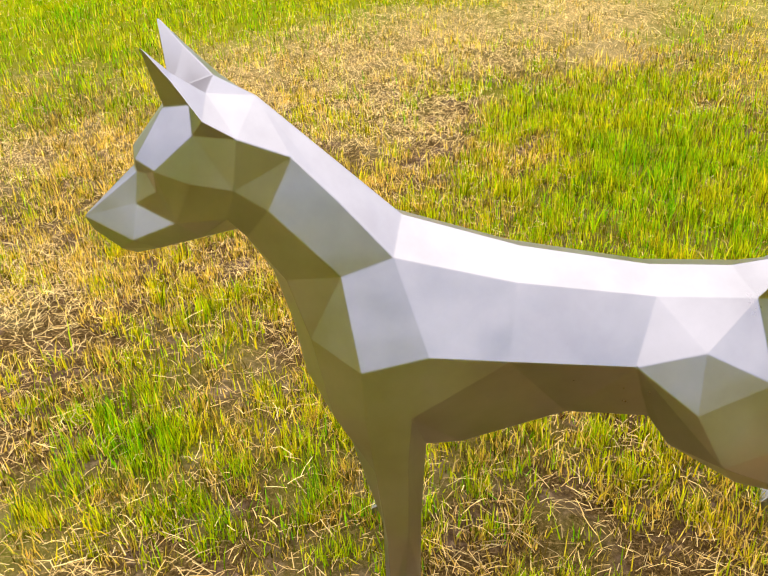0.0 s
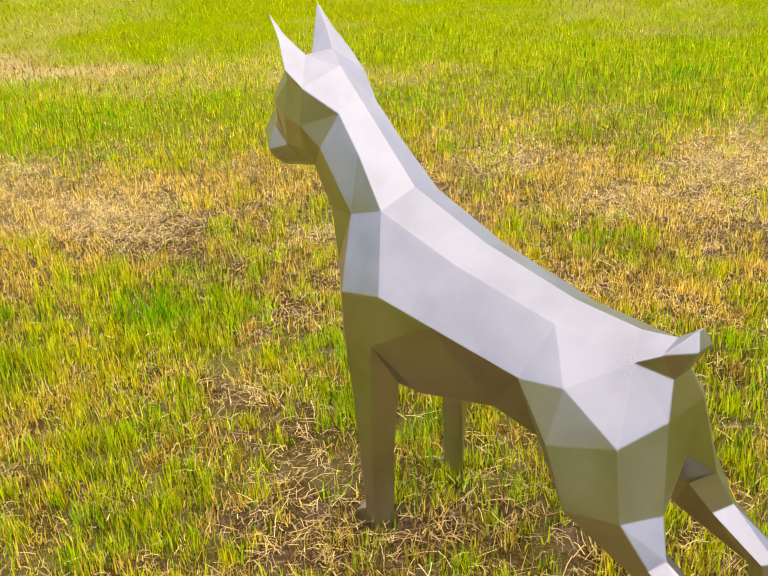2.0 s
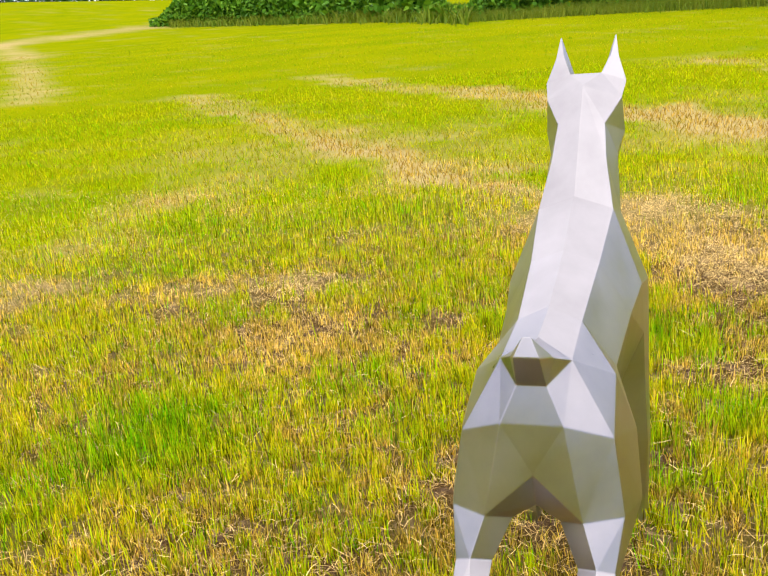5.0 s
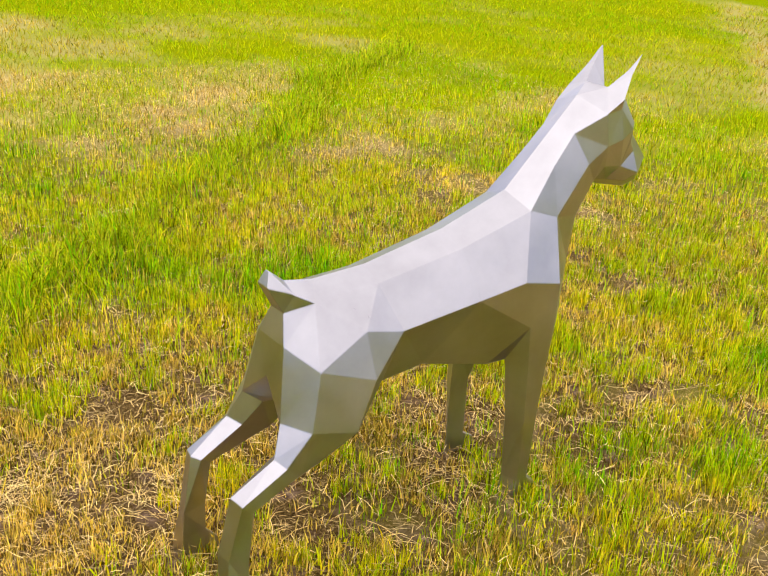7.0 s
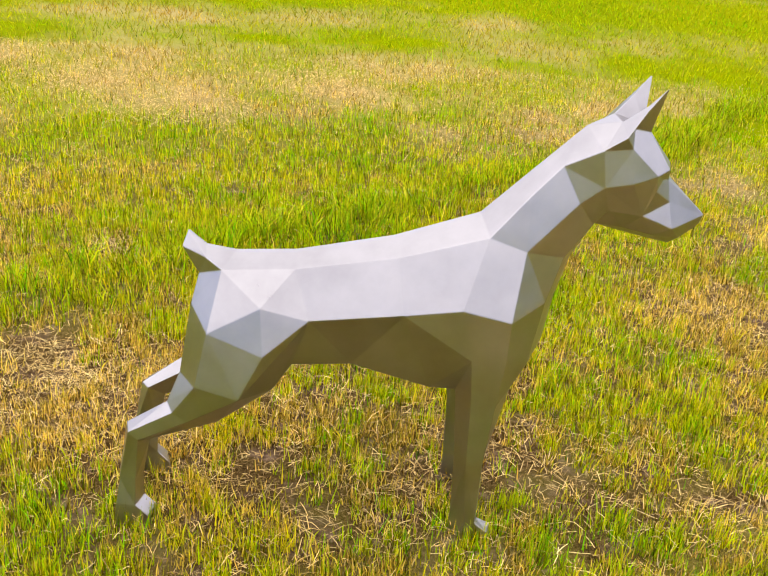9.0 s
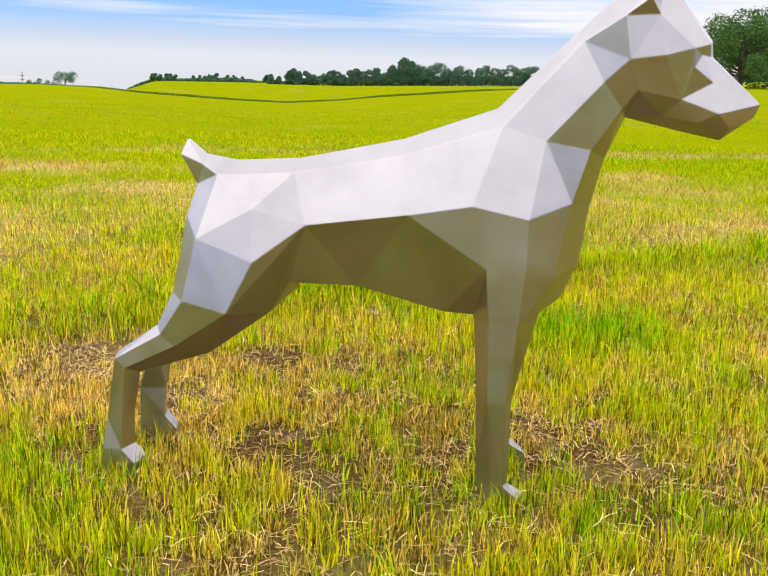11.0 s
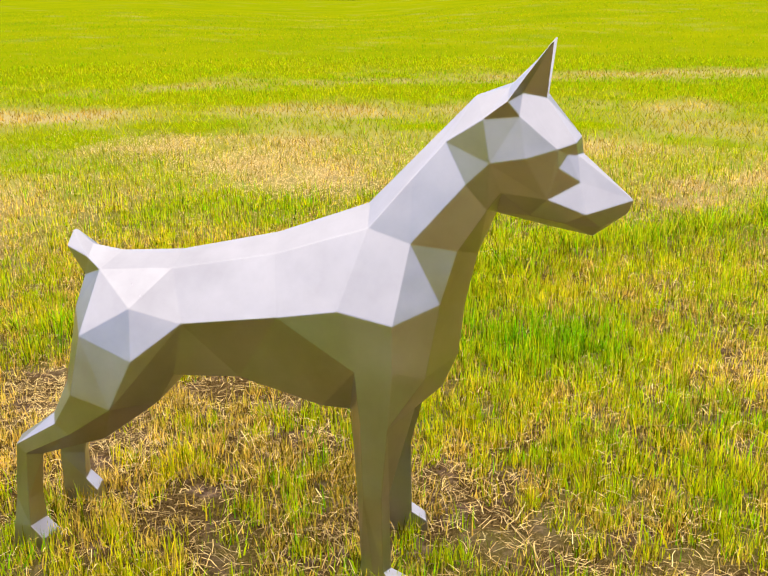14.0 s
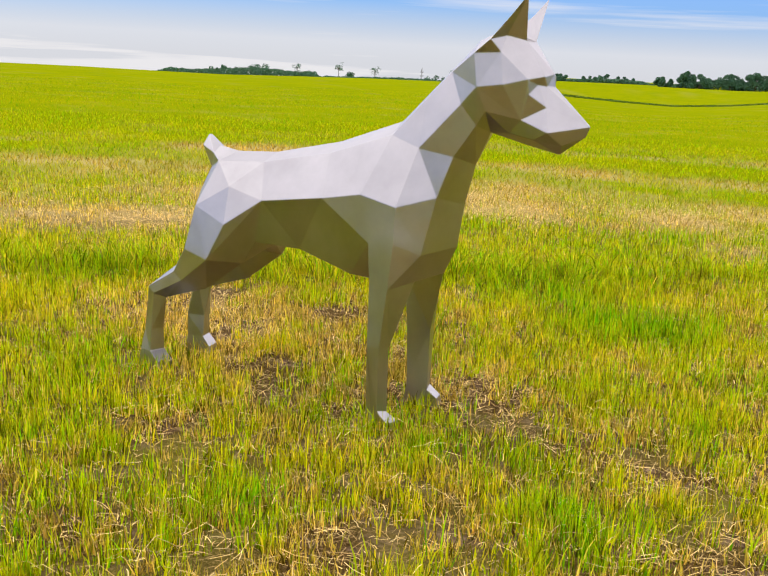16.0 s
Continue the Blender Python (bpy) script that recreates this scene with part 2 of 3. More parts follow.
# thick pale mats of cut straw: x, y, radius
MATS = [(-.3, -2.85, .55), (.2, -2.6, .55), (-.85, -3.1, .45), (.6, -2.35, .45), (.05, -2.1, .38), (.45, -1.95, .3), (1.9, -.4, .3), (-2.4, 1.8, .35), (1.05, -.95, .2),
        (1.31, -.67, .16), (2.1, -.3, .35), (1.36, -1.82, .26), (.72, -1.7, .24), (2.95, -.1, .35), (1.7, 1.35, .25), (1.05, -1.15, .16), (2.76, .32, .3),
        (-1.23, 3.4, .45), (-1.76, 4.0, .5), (-.4, 4.26, .5), (-2.6, 4.35, .45), (-1.0, .52, .14), (-.7, .32, .10), (-1.1, 1.42, .12), (-.07, 2.10, .12)]
# pale swaths left by the mower: from x, y to x, y, half width
SWATHS = [(10.6, 6.7, 3.5, .8, .28), (12.8, 5.6, 4.5, -1.4, .3), (9.6, 2.4, 5.2, -1.1, .25), (-5.0, 5.3, 1.2, 7.1, .45),
          (-3.8, 7.9, 6.0, 11.5, .4), (-3.8, 3.7, -6.5, 2.3, .4), (46, 40.5, 72, 38, 3.6), (50, 41, 28, 22.5, 1.0),
          (11.8, -.2, 7.0, -3.0, .3), (26, 21, 11, 9.6, .45)]


def sums(x, y, spots):
    v = np.zeros_like(x)
    for cx, cy, r in spots:
        v = np.maximum(v, np.exp(-((x - cx) ** 2 + (y - cy) ** 2) / (r * r)))
    return v


def ridge(x, y):
    """1 on the ridge of longer grass, 0 away from it."""
    d = np.full_like(x, 9.0)
    for (ax, ay), (bx, by) in zip(ROW, ROW[1:]):
        dx, dy = bx - ax, by - ay
        s = np.clip(((x - ax) * dx + (y - ay) * dy) / (dx * dx + dy * dy), 0, 1)
        d = np.minimum(d, np.hypot(x - ax - s * dx, y - ay - s * dy))
    return np.exp(-(d / (.07 + .11 * lattice(x, y, .5, 51))) ** 2)


def dryness(x, y):
    """0: green, 1: withered."""
    wx, wy = x + (lattice(x, y, .35, 3) - .5) * .45, y + (lattice(x, y, .35, 8) - .5) * .45
    r = np.hypot(x, y)
    near = np.clip((5.5 - r) / 3.0, 0, 1)
    mid = np.clip((r - 2.5) / 1.5, 0, 1) * np.clip((11 - r) / 4, 0, 1)
    v = 0.06 + 0.10 * near + .07 * mid + (0.7 + .45 * near + .5 * mid) * (layered(x, y, 1.0) - 0.5) + 0.3 * (lattice(x, y, .16, 2) - .5)
    v = v + .12 * np.exp(-((x + .2) ** 2 / 1.2 + y * y / .7))
    v = v + (0.5 + 0.35 * near) * sums(wx, wy, STRAW) - (.75 - .45 * near) * sums(wx, wy, LUSH) * (lattice(x, y, .22, 33) + .35) + 0.5 * sums(wx, wy, EARTH)
    v = v - .35 * ridge(wx, wy)
    for ax, ay, bx, by, w in SWATHS:
        dx, dy = bx - ax, by - ay
        s = np.clip(((x - ax) * dx + (y - ay) * dy) / (dx * dx + dy * dy), 0, 1)
        d = np.hypot(wx - ax - s * dx, wy - ay - s * dy)
        v = v + 0.85 * np.exp(-(d / w) ** 2) * (0.45 + 0.9 * layered(x, y, 1.4, 4))
    return np.clip(v - 0.10 * np.clip((r - 3) / 6, 0, 1) - .07 * np.clip((r - 4) / 4, 0, 1), 0, 1)


SLOPE_AZ = [-180, -30, 55, 78, 84, 91, 93.6, 96.3, 98.8, 101.4, 104.2, 107, 109.7, 112.4, 115, 117.6, 121.3, 126, 130, 134, 138, 142, 170, 180]
SLOPE = [.012, 0, 0, -.006, -.002, .001, .0049, .0094, .0133, .0187, .0221, .0208, .0183, .0154, .0110, .0091, .0098, .0116, .0135, .0131, .0122, .0122, .012, .012]


def height(x, y):
    """The lie of the land: level round the statue, falling gently to a hollow and a far rise."""
    r, az = np.hypot(x, y), np.degrees(np.arctan2(y, x))
    s = np.interp(az, SLOPE_AZ, SLOPE)
    run = np.maximum(r - 9, 0)
    z = -s * run * np.minimum(run / 12, 1)
    back = np.interp(az, [55, 70, 111.5, 114.5, 160], [0, 1, 1, 0, 0])
    far = np.clip((r - 150) / 110, 0, 1)
    z150 = -s * 141
    rise = z150 + (np.interp(az, [70, 78, 82, 85, 93, 101, 107, 113], [2.8, 2.8, .97, .74, -.11, -1.12, -1.14, -1.55]) - z150) * far - .004 * np.maximum(r - 260, 0)
    drop = z150 - .03 * (r - 150)
    open_side = np.interp(az, [-30, 60, 70, 170, 180], [1, 1, 0, 0, 0])
    hill = 6 * np.interp(az, [18, 28, 38, 52, 62], [0, .6, 1, 1, 0]) * (lambda t: t * t * (3 - 2 * t))(np.clip((r - 45) / 175, 0, 1))
    return hill + np.where(r > 150, np.where(open_side > .5, z, back * rise + (1 - back) * drop), z)


def relief(x, y):
    near = np.clip((7 - np.hypot(x, y)) / 3, 0, 1)
    return near * ((layered(x, y, .5, 1) - .5) * .03 + (lattice(x, y, .07, 6) - .5) * .012 + .03 * ridge(x, y)) - 0.008


# ---- ground ----
def build_ground():
    radii = np.concatenate([[0.0], [.0005], np.linspace(.04, 6, 150), np.geomspace(6.15, 30, 60), np.geomspace(31, 150, 40), np.geomspace(153, 4000, 40)])
    count = 480
    a = np.linspace(0, 2 * np.pi, count, endpoint=False)
    rr, aa = np.meshgrid(radii[1:], a, indexing="ij")
    x, y = np.append(0.0, (rr * np.cos(aa)).ravel()), np.append(0.0, (rr * np.sin(aa)).ravel())
    verts = np.stack([x, y, height(x, y) + relief(x, y)], 1)
    rings = len(radii) - 1
    i, j = np.meshgrid(np.arange(rings - 1), np.arange(count), indexing="ij")
    p, q = 1 + i * count + j, 1 + i * count + (j + 1) % count
    quads = np.stack([p, p + count, q + count, q], -1).reshape(-1, 4)
    r = np.hypot(x, y)
    dry = dryness(x, y)
    cover = np.maximum(np.clip((r - 1.7) / 2.4, 0, 1), .38 * np.clip(1 - 1.6 * dry, 0, 1))
    cover = np.clip(cover + 0.5 * (layered(x, y, .3, 12) - .5) * (r < 6) - .05, 0, 1)
    me = mesh_from("ground", verts, quads, GROUND, {"dry": dry, "cover": cover})
    me.polygons.foreach_set("use_smooth", np.ones(len(me.polygons), dtype=bool))
    return tagged(new("ground", me), "stubbly summer field of yellow-green grass and straw", "ground", kind="structure")


build_ground()


# ---- grass ----
def blades(name, label, x, y, tall, wide, lean, dry, vary, material, segments=2, base=0.0, calm=0.0):
    """Tapered, bent blades as one mesh; each stands on the ground at x, y."""
    n = len(x)
    turn = RNG.random(n) * 2 * np.pi
    way = RNG.random(n) * 2 * np.pi
    z0 = height(x, y) + relief(x, y) - 0.004 + base
    cx, cy = np.cos(turn) * wide / 2, np.sin(turn) * wide / 2
    lx, ly = np.cos(way) * lean, np.sin(way) * lean
    rows = []
    if segments == 1:
        rows = [(0, 1), (1, 0)]
    else:
        rows = [(0, 1), (.55, .8), (1, 0)]
    pts = []
    for s, w in rows:
        bend = s ** 1.7
        px, py, pz = x + lx * tall * bend, y + ly * tall * bend, z0 + tall * s * np.sqrt(np.maximum(1 - (lean * bend) ** 2 * .8, .05))
        if w:
            pts += [np.stack([px - cx * w, py - cy * w, pz], 1), np.stack([px + cx * w, py + cy * w, pz], 1)]
        else:
            pts += [np.stack([px, py, pz], 1)]
    k = len(pts)
    verts = np.stack(pts, 1).reshape(-1, 3)
    b = np.arange(n)[:, None] * k
    tris = [[0, 1, 2]] if segments == 1 else [[0, 1, 3], [0, 3, 2], [2, 3, 4]]
    faces = np.concatenate([b + np.array([t]) for t in tris])
    me = mesh_from(name, verts, faces, material, {"dry": np.repeat(dry, k), "vary": np.repeat(vary, k), "tone": np.repeat(RNG.random(n) * (1 - calm) + .36 * calm, k)})
    return tagged(new(name, me), label, "grass", kind="stuff")


def scatter(n, x0, x1, y0, y1):
    return RNG.uniform(x0, x1, n), RNG.uniform(y0, y1, n)


def tufted(x, y, spread=.012, share=.6, g=.06):
    """Draws a share of the blades together into tufts; also gives a chance value for each tuft."""
    pull = RNG.random(len(x)) < share
    cx, cy = np.round(x / g) * g, np.round(y / g) * g
    luck = lambda s: LAT[(cx / g * 7 + cy / g * 13 + s).round().astype(int) % 64, (cx / g * 11 - cy / g * 5 + 3 * s).round().astype(int) % 64]
    x2, y2 = cx + (luck(1) - .5) * g * 1.3 + RNG.normal(0, spread, len(x)), cy + (luck(8) - .5) * g * 1.3 + RNG.normal(0, spread, len(x))
    return np.where(pull, x2, x), np.where(pull, y2, y), luck(19)


def gaps(x, y):
    """Where the sward is thick (1) and where it opens on the soil (0), at a hand's width."""
    return lattice(x, y, .085, 14) * .6 + lattice(x, y, .24, 19) * .4


def near_grass():
    for count, reach, fade, parts, wide in ((300000, 2.9, 1.0, 2, .0022), (800000, 2.9, 1.0, 1, .0022), (560000, 5.2, 1.8, 1, .0034)):
        x, y = scatter(count, -reach, reach, -reach, reach)
        r = np.hypot(x, y)
        d = dryness(x, y)
        thin = np.clip(1.0 - .85 * sums(x, y, EARTH) - .7 * sums(x, y, MATS) - 0.5 * d + 2.4 * (gaps(x, y) - .47), 0, 1) * np.clip((reach - r) / fade, 0, 1)
        if reach > 3:
            thin = thin * np.clip((r - 1.7) / 1.0, 0, 1)
        keep = RNG.random(count) < thin
        x, y, luck = tufted(x[keep], y[keep], .015, .75)
        n = len(x)
        d = dryness(x, y)
        dead = np.where(luck * .7 + RNG.random(n) * .3 < .15 + .8 * d, .85, .05)
        d = np.clip(dead + RNG.normal(0, .16, n), 0, 1)
        lush = sums(x, y, LUSH) ** 1.6 * (.3 + 1.2 * (lattice(x, y, .2, 33) > .5))
        tall = (0.020 + 0.050 * RNG.random(n) ** 1.5) * (1 + .25 * lush) * (1 - .3 * d)
        wide = wide * (1 + RNG.random(n))
        lean = np.clip(np.abs(RNG.normal(.16, .2, n)) + .22 * d * RNG.random(n), 0, .95)
        vary = np.clip(RNG.normal(.49, .25, n) + .16 * (d > .5) + .4 * (lattice(x, y, .3, 41) - .5) + .3 * (luck - .5) - .15 * lush * (d < .5), 0, 1)
        blades("short_grass" if parts == 2 else "stubble_grass", "short yellow-green grass and dry stalks growing in tufts", x, y, tall, wide, lean, d, vary, BLADES, parts, calm=.1 if reach > 3 else 0.0)


def long_grass():
    x, y = scatter(240000, -2.6, 3.8, -2.2, 5.2)
    lush = sums(x, y, LUSH)
    keep = RNG.random(len(x)) < .035 + .11 * lush - .5 * sums(x, y, EARTH) - .3 * sums(x, y, MATS)
    x, y, luck = tufted(x[keep], y[keep], .012, .9, .11)
    keep = luck > .62 - .35 * sums(x, y, LUSH)
    x, y = x[keep], y[keep]
    n = len(x)
    blades("long_grass", "longer bright green grass blades in clumps", x, y, .050 + .060 * RNG.random(n), .002 + .0025 * RNG.random(n),
           np.clip(np.abs(RNG.normal(.2, .22, n)), 0, .9), np.clip(RNG.normal(.06, .09, n), 0, 1), np.clip(RNG.normal(.34, .2, n), 0, 1), BLADES)


def ridge_grass():
    x, y = scatter(700000, -2.4, 3.8, .1, 5.2)
    keep = RNG.random(len(x)) < ridge(x, y) * (.05 + 1.2 * lattice(x, y, .3, 23)) * .38
    x, y, luck = tufted(x[keep], y[keep], .02, .85, .09)
    n = len(x)
    blades("ridge_grass", "long unmown grass lying over in a low ridge", x, y, (.06 + .09 * RNG.random(n)) * (.7 + .5 * luck), .002 + .003 * RNG.random(n),
           np.clip(RNG.normal(.55, .25, n), 0, .95), np.clip(RNG.normal(.12, .2, n), 0, 1), np.clip(RNG.normal(.38, .26, n), 0, 1), BLADES)


def litter(name, label, n, share, size, pale, up):
    """Dead stalks lying across one another, each bent once."""
    x, y = scatter(n, -3.6, 3.8, -4.2, 4.9)
    keep = RNG.random(n) < share(x, y)
    x, y = x[keep], y[keep]
    n = len(x)
    size, turn = size * (.28 + RNG.random(n) ** 1.8), RNG.random(n) * 2 * np.pi
    z = height(x, y) + relief(x, y) + .001 + RNG.random(n) ** 2 * up
    w = .0004 + .0005 * RNG.random(n)
    pts = []
    for s, kink in ((-.5, 0.0), (0.0, 1.0), (.5, 0.0)):
        px = x + np.cos(turn) * size * s - np.sin(turn) * size * kink * RNG.normal(0, .04, n)
        py = y + np.sin(turn) * size * s + np.cos(turn) * size * kink * RNG.normal(0, .04, n)
        pz = z + size * (kink * np.abs(RNG.normal(0, .10, n)) + s * RNG.normal(0, .16, n))
        for side in (-1, 1):
            pts.append(np.stack([px - side * np.sin(turn) * w, py + side * np.cos(turn) * w, pz], 1))
    verts = np.stack(pts, 1).reshape(-1, 3)
    q = np.arange(n)[:, None] * 6
    faces = np.concatenate([q + np.array([[0, 1, 3, 2]]), q + np.array([[2, 3, 5, 4]])])
    me = mesh_from(name, verts, faces, LITTER, {"dry": np.full(6 * n, 1.0), "vary": np.repeat(np.clip(RNG.normal(pale, .26, n), 0, 1), 6), "tone": np.repeat(.2 + .6 * RNG.random(n), 6)})
    tagged(new(name, me), label, "straw", kind="stuff")


def wide_grass():
    """The field past the near ground: coarser blades, thinning with distance."""
    for n, r0, r1, power, wide, name, label in ((250000, 3.2, 12, 1.15, .0055, "mid_grass", "yellow-green stubble grass of the field"),
                                                (150000, 9, 42, 1.5, .011, "far_grass", "yellow-green field grass fading into the distance")):
        r, a = r0 + (r1 - r0) * RNG.random(n) ** power, RNG.random(n) * 2 * np.pi
        keep = RNG.random(n) < np.clip((r - r0) / (r0 * .5), 0, 1)
        r, a = r[keep], a[keep]
        x, y = r * np.cos(a), r * np.sin(a)
        n = len(x)
        d = np.clip(dryness(x, y) + RNG.normal(0, .15, n), 0, 1)
        grow = np.clip(r / r0, 1, 2.5)
        blades(name, label, x, y, (.026 + .038 * RNG.random(n)) * np.minimum(grow, 1.1), wide * grow,
               np.clip(RNG.normal(.55, .2, n), 0, .9), d, np.clip(RNG.normal(.46, .15, n) + .3 * (lattice(x, y, .8, 41) - .5), 0, 1), BLADES, 1, calm=.55 if r0 < 5 else .95)


near_grass()
long_grass()
ridge_grass()
litter("straw_litter", "dead straw lying criss-cross on the soil", 560000, lambda x, y: .09 + .75 * dryness(x, y), .05, .70, .030)
litter("straw_mat", "pale mown straw lying thick in patches", 620000, lambda x, y: 1.2 * sums(x + .2 * (lattice(x, y, .2, 3) - .5), y + .2 * (lattice(x, y, .2, 7) - .5), MATS) ** 1.5 - .12, .055, .84, .03)
wide_grass()


# ---- statue ----
HEAD = dict(eye_mid=(0.3324, 0.0376, 0.8214), chin_side=(0.3922, 0.0234, 0.6959), jaw_low=(0.3080, 0, 0.6890),
            nose=(0.4453, 0, 0.7399), nose_low=(0.4366, 0, 0.7182), chin=(0.3800, 0, 0.6750), jaw=(0.3326, 0.0412, 0.7049), jaw_back=(0.2726, 0.0326, 0.7143),
            throat=(0.2140, 0, 0.7100), lip=(0.3664, 0.0489, 0.7223), lip_back=(0.3023, 0.0461, 0.7455), muzzle=(0.3550, 0.0350, 0.7750), eye_back=(0.3190, 0.0530, 0.8000),
            eye=(0.3484, 0.0239, 0.8187), bridge=(0.3573, 0, 0.8178), brow=(0.3456, 0.0330, 0.8394), brow_back=(0.3167, 0.0563, 0.8316), brow_mid=(0.3538, 0, 0.8461),
            temple=(0.2659, 0.0735, 0.8179), gullet=(0.2270, 0.0655, 0.7590), cheek=(0.2084, 0.0815, 0.8098))
EAR = dict(tip=(0.3050, 0.0590, 1.0080), ear_front=(0.2950, 0.0269, 0.9120), ear_fold=(0.2562, 0.0468, 0.9214), ear_out=(0.2350, 0.0840, 0.9120),
           ear_low=(0.2539, 0.0663, 0.8863), ear_back=(0.1959, 0.0773, 0.8825), ear_in=(0.2340, 0.0325, 0.9300), out_mid=(0.2700, 0.0665, 0.9610), in_mid=(0.2720, 0.0500, 0.9670), occiput=(0.1750, 0, 0.9110))
NECK = dict(jowl=(0.1682, 0.0691, 0.7708), crest=(0.1304, 0.0473, 0.8391), nape=(0.0750, 0.0540, 0.7770), collar=(0.0758, 0.0810, 0.6670), gorge=(0.2036, 0.0584, 0.7261),
            breast=(0.1556, 0.0620, 0.6536), chest=(0.1281, 0.0777, 0.5592), front_high=(0.1826, 0, 0.6343), front=(0.1613, 0, 0.5397), keel=(0.1498, 0, 0.4400), keel_low=(0.1200, 0, 0.3720))
TRUNK = dict(withers=(-0.0139, 0, 0.7187), blade=(0.0001, 0.0723, 0.6899), spine=(-0.1851, 0, 0.6572), side=(-0.1751, 0.0617, 0.6322), loin=(-0.3790, 0, 0.6148),
             loin_side=(-0.3810, 0.0525, 0.5914), shoulder=(0.0545, 0.1349, 0.5341), rib=(-0.0443, 0.1284, 0.5527), rib_mid=(-0.1599, 0.1156, 0.5298),
             flank=(-0.3479, 0.1035, 0.5008), belly=(-0.3810, 0.0830, 0.3889), belly_mid=(-0.2570, 0.0616, 0.3863), keel_back=(-0.3780, 0, 0.3740), keel_mid=(-0.2496, 0, 0.3754), keel_front=(-0.0803, 0, 0.3388), belly_front=(-0.0898, 0.0835, 0.3517))
RUMP = dict(croup=(-0.5030, 0, 0.6064), tail_side=(-0.5288, 0.0537, 0.5813), tail_under=(-0.5784, 0.0224, 0.5588), tail_mid=(-0.5660, 0, 0.6160), tail_bend=(-0.5620, 0.0330, 0.5970),
            tail_top=(-0.6020, 0.0060, 0.6430), tail_end=(-0.6120, 0.0190, 0.6140), hip=(-0.4460, 0.1110, 0.5270), thigh=(-0.4371, 0.1410, 0.4331),
            rump=(-0.5515, 0.1160, 0.4675), seat=(-0.5915, 0.0472, 0.5010), fork=(-0.5990, 0, 0.4220), crotch=(-0.5810, 0, 0.3633))
FORELEG = dict(elbow=(-0.0154, 0.1298, 0.4425), arm=(0.0538, 0.1359, 0.4489), arm_front=(0.1047, 0.0946, 0.4250), fore_a=(0.0448, 0.1358, 0.3412), fore_b=(-0.0067, 0.1308, 0.3478),
               fore_c=(-0.0360, 0.0840, 0.3500), fore_d=(0.0830, 0.0730, 0.3580), shin_a=(0.0330, 0.1390, 0.2010), shin_b=(-0.0020, 0.1360, 0.1960), shin_c=(-0.0240, 0.0950, 0.2000),
               shin_d=(0.0400, 0.1040, 0.1940), foot_a=(0.0330, 0.1340, 0.0430), foot_b=(0.0120, 0.1260, 0.0340), foot_c=(-0.0180, 0.1000, 0.0480), foot_d=(0.0420, 0.1020, 0.0360))
HINDLEG = dict(knee_a=(-0.4839, 0.1520, 0.3369), knee_b=(-0.5745, 0.1320, 0.3510), knee_c=(-0.6120, 0.0740, 0.3560), knee_d=(-0.5850, 0.0363, 0.3410), knee_e=(-0.4180, 0.0851, 0.3292),
               bend_a=(-0.5920, 0.1240, 0.2620), bend_b=(-0.6220, 0.1205, 0.2820), bend_c=(-0.6360, 0.0945, 0.2940), bend_d=(-0.6165, 0.0645, 0.2820), bend_e=(-0.5350, 0.0880, 0.2430),
               hock_a=(-0.6940, 0.1200, 0.2100), hock_b=(-0.7150, 0.1165, 0.2270), hock_c=(-0.7230, 0.0830, 0.2320), hock_d=(-0.7070, 0.0665, 0.2270), hock_e=(-0.6740, 0.0920, 0.1970),
               shank_a=(-0.7020, 0.1210, 0.1070), shank_b=(-0.7380, 0.1060, 0.1030), shank_c=(-0.7440, 0.0730, 0.1070), shank_d=(-0.6900, 0.0850, 0.1080),
               heel_a=(-0.7040, 0.1230, 0.0460), heel_b=(-0.7460, 0.1160, 0.0420), heel_c=(-0.7460, 0.0760, 0.0420), heel_d=(-0.6920, 0.0800, 0.0460))
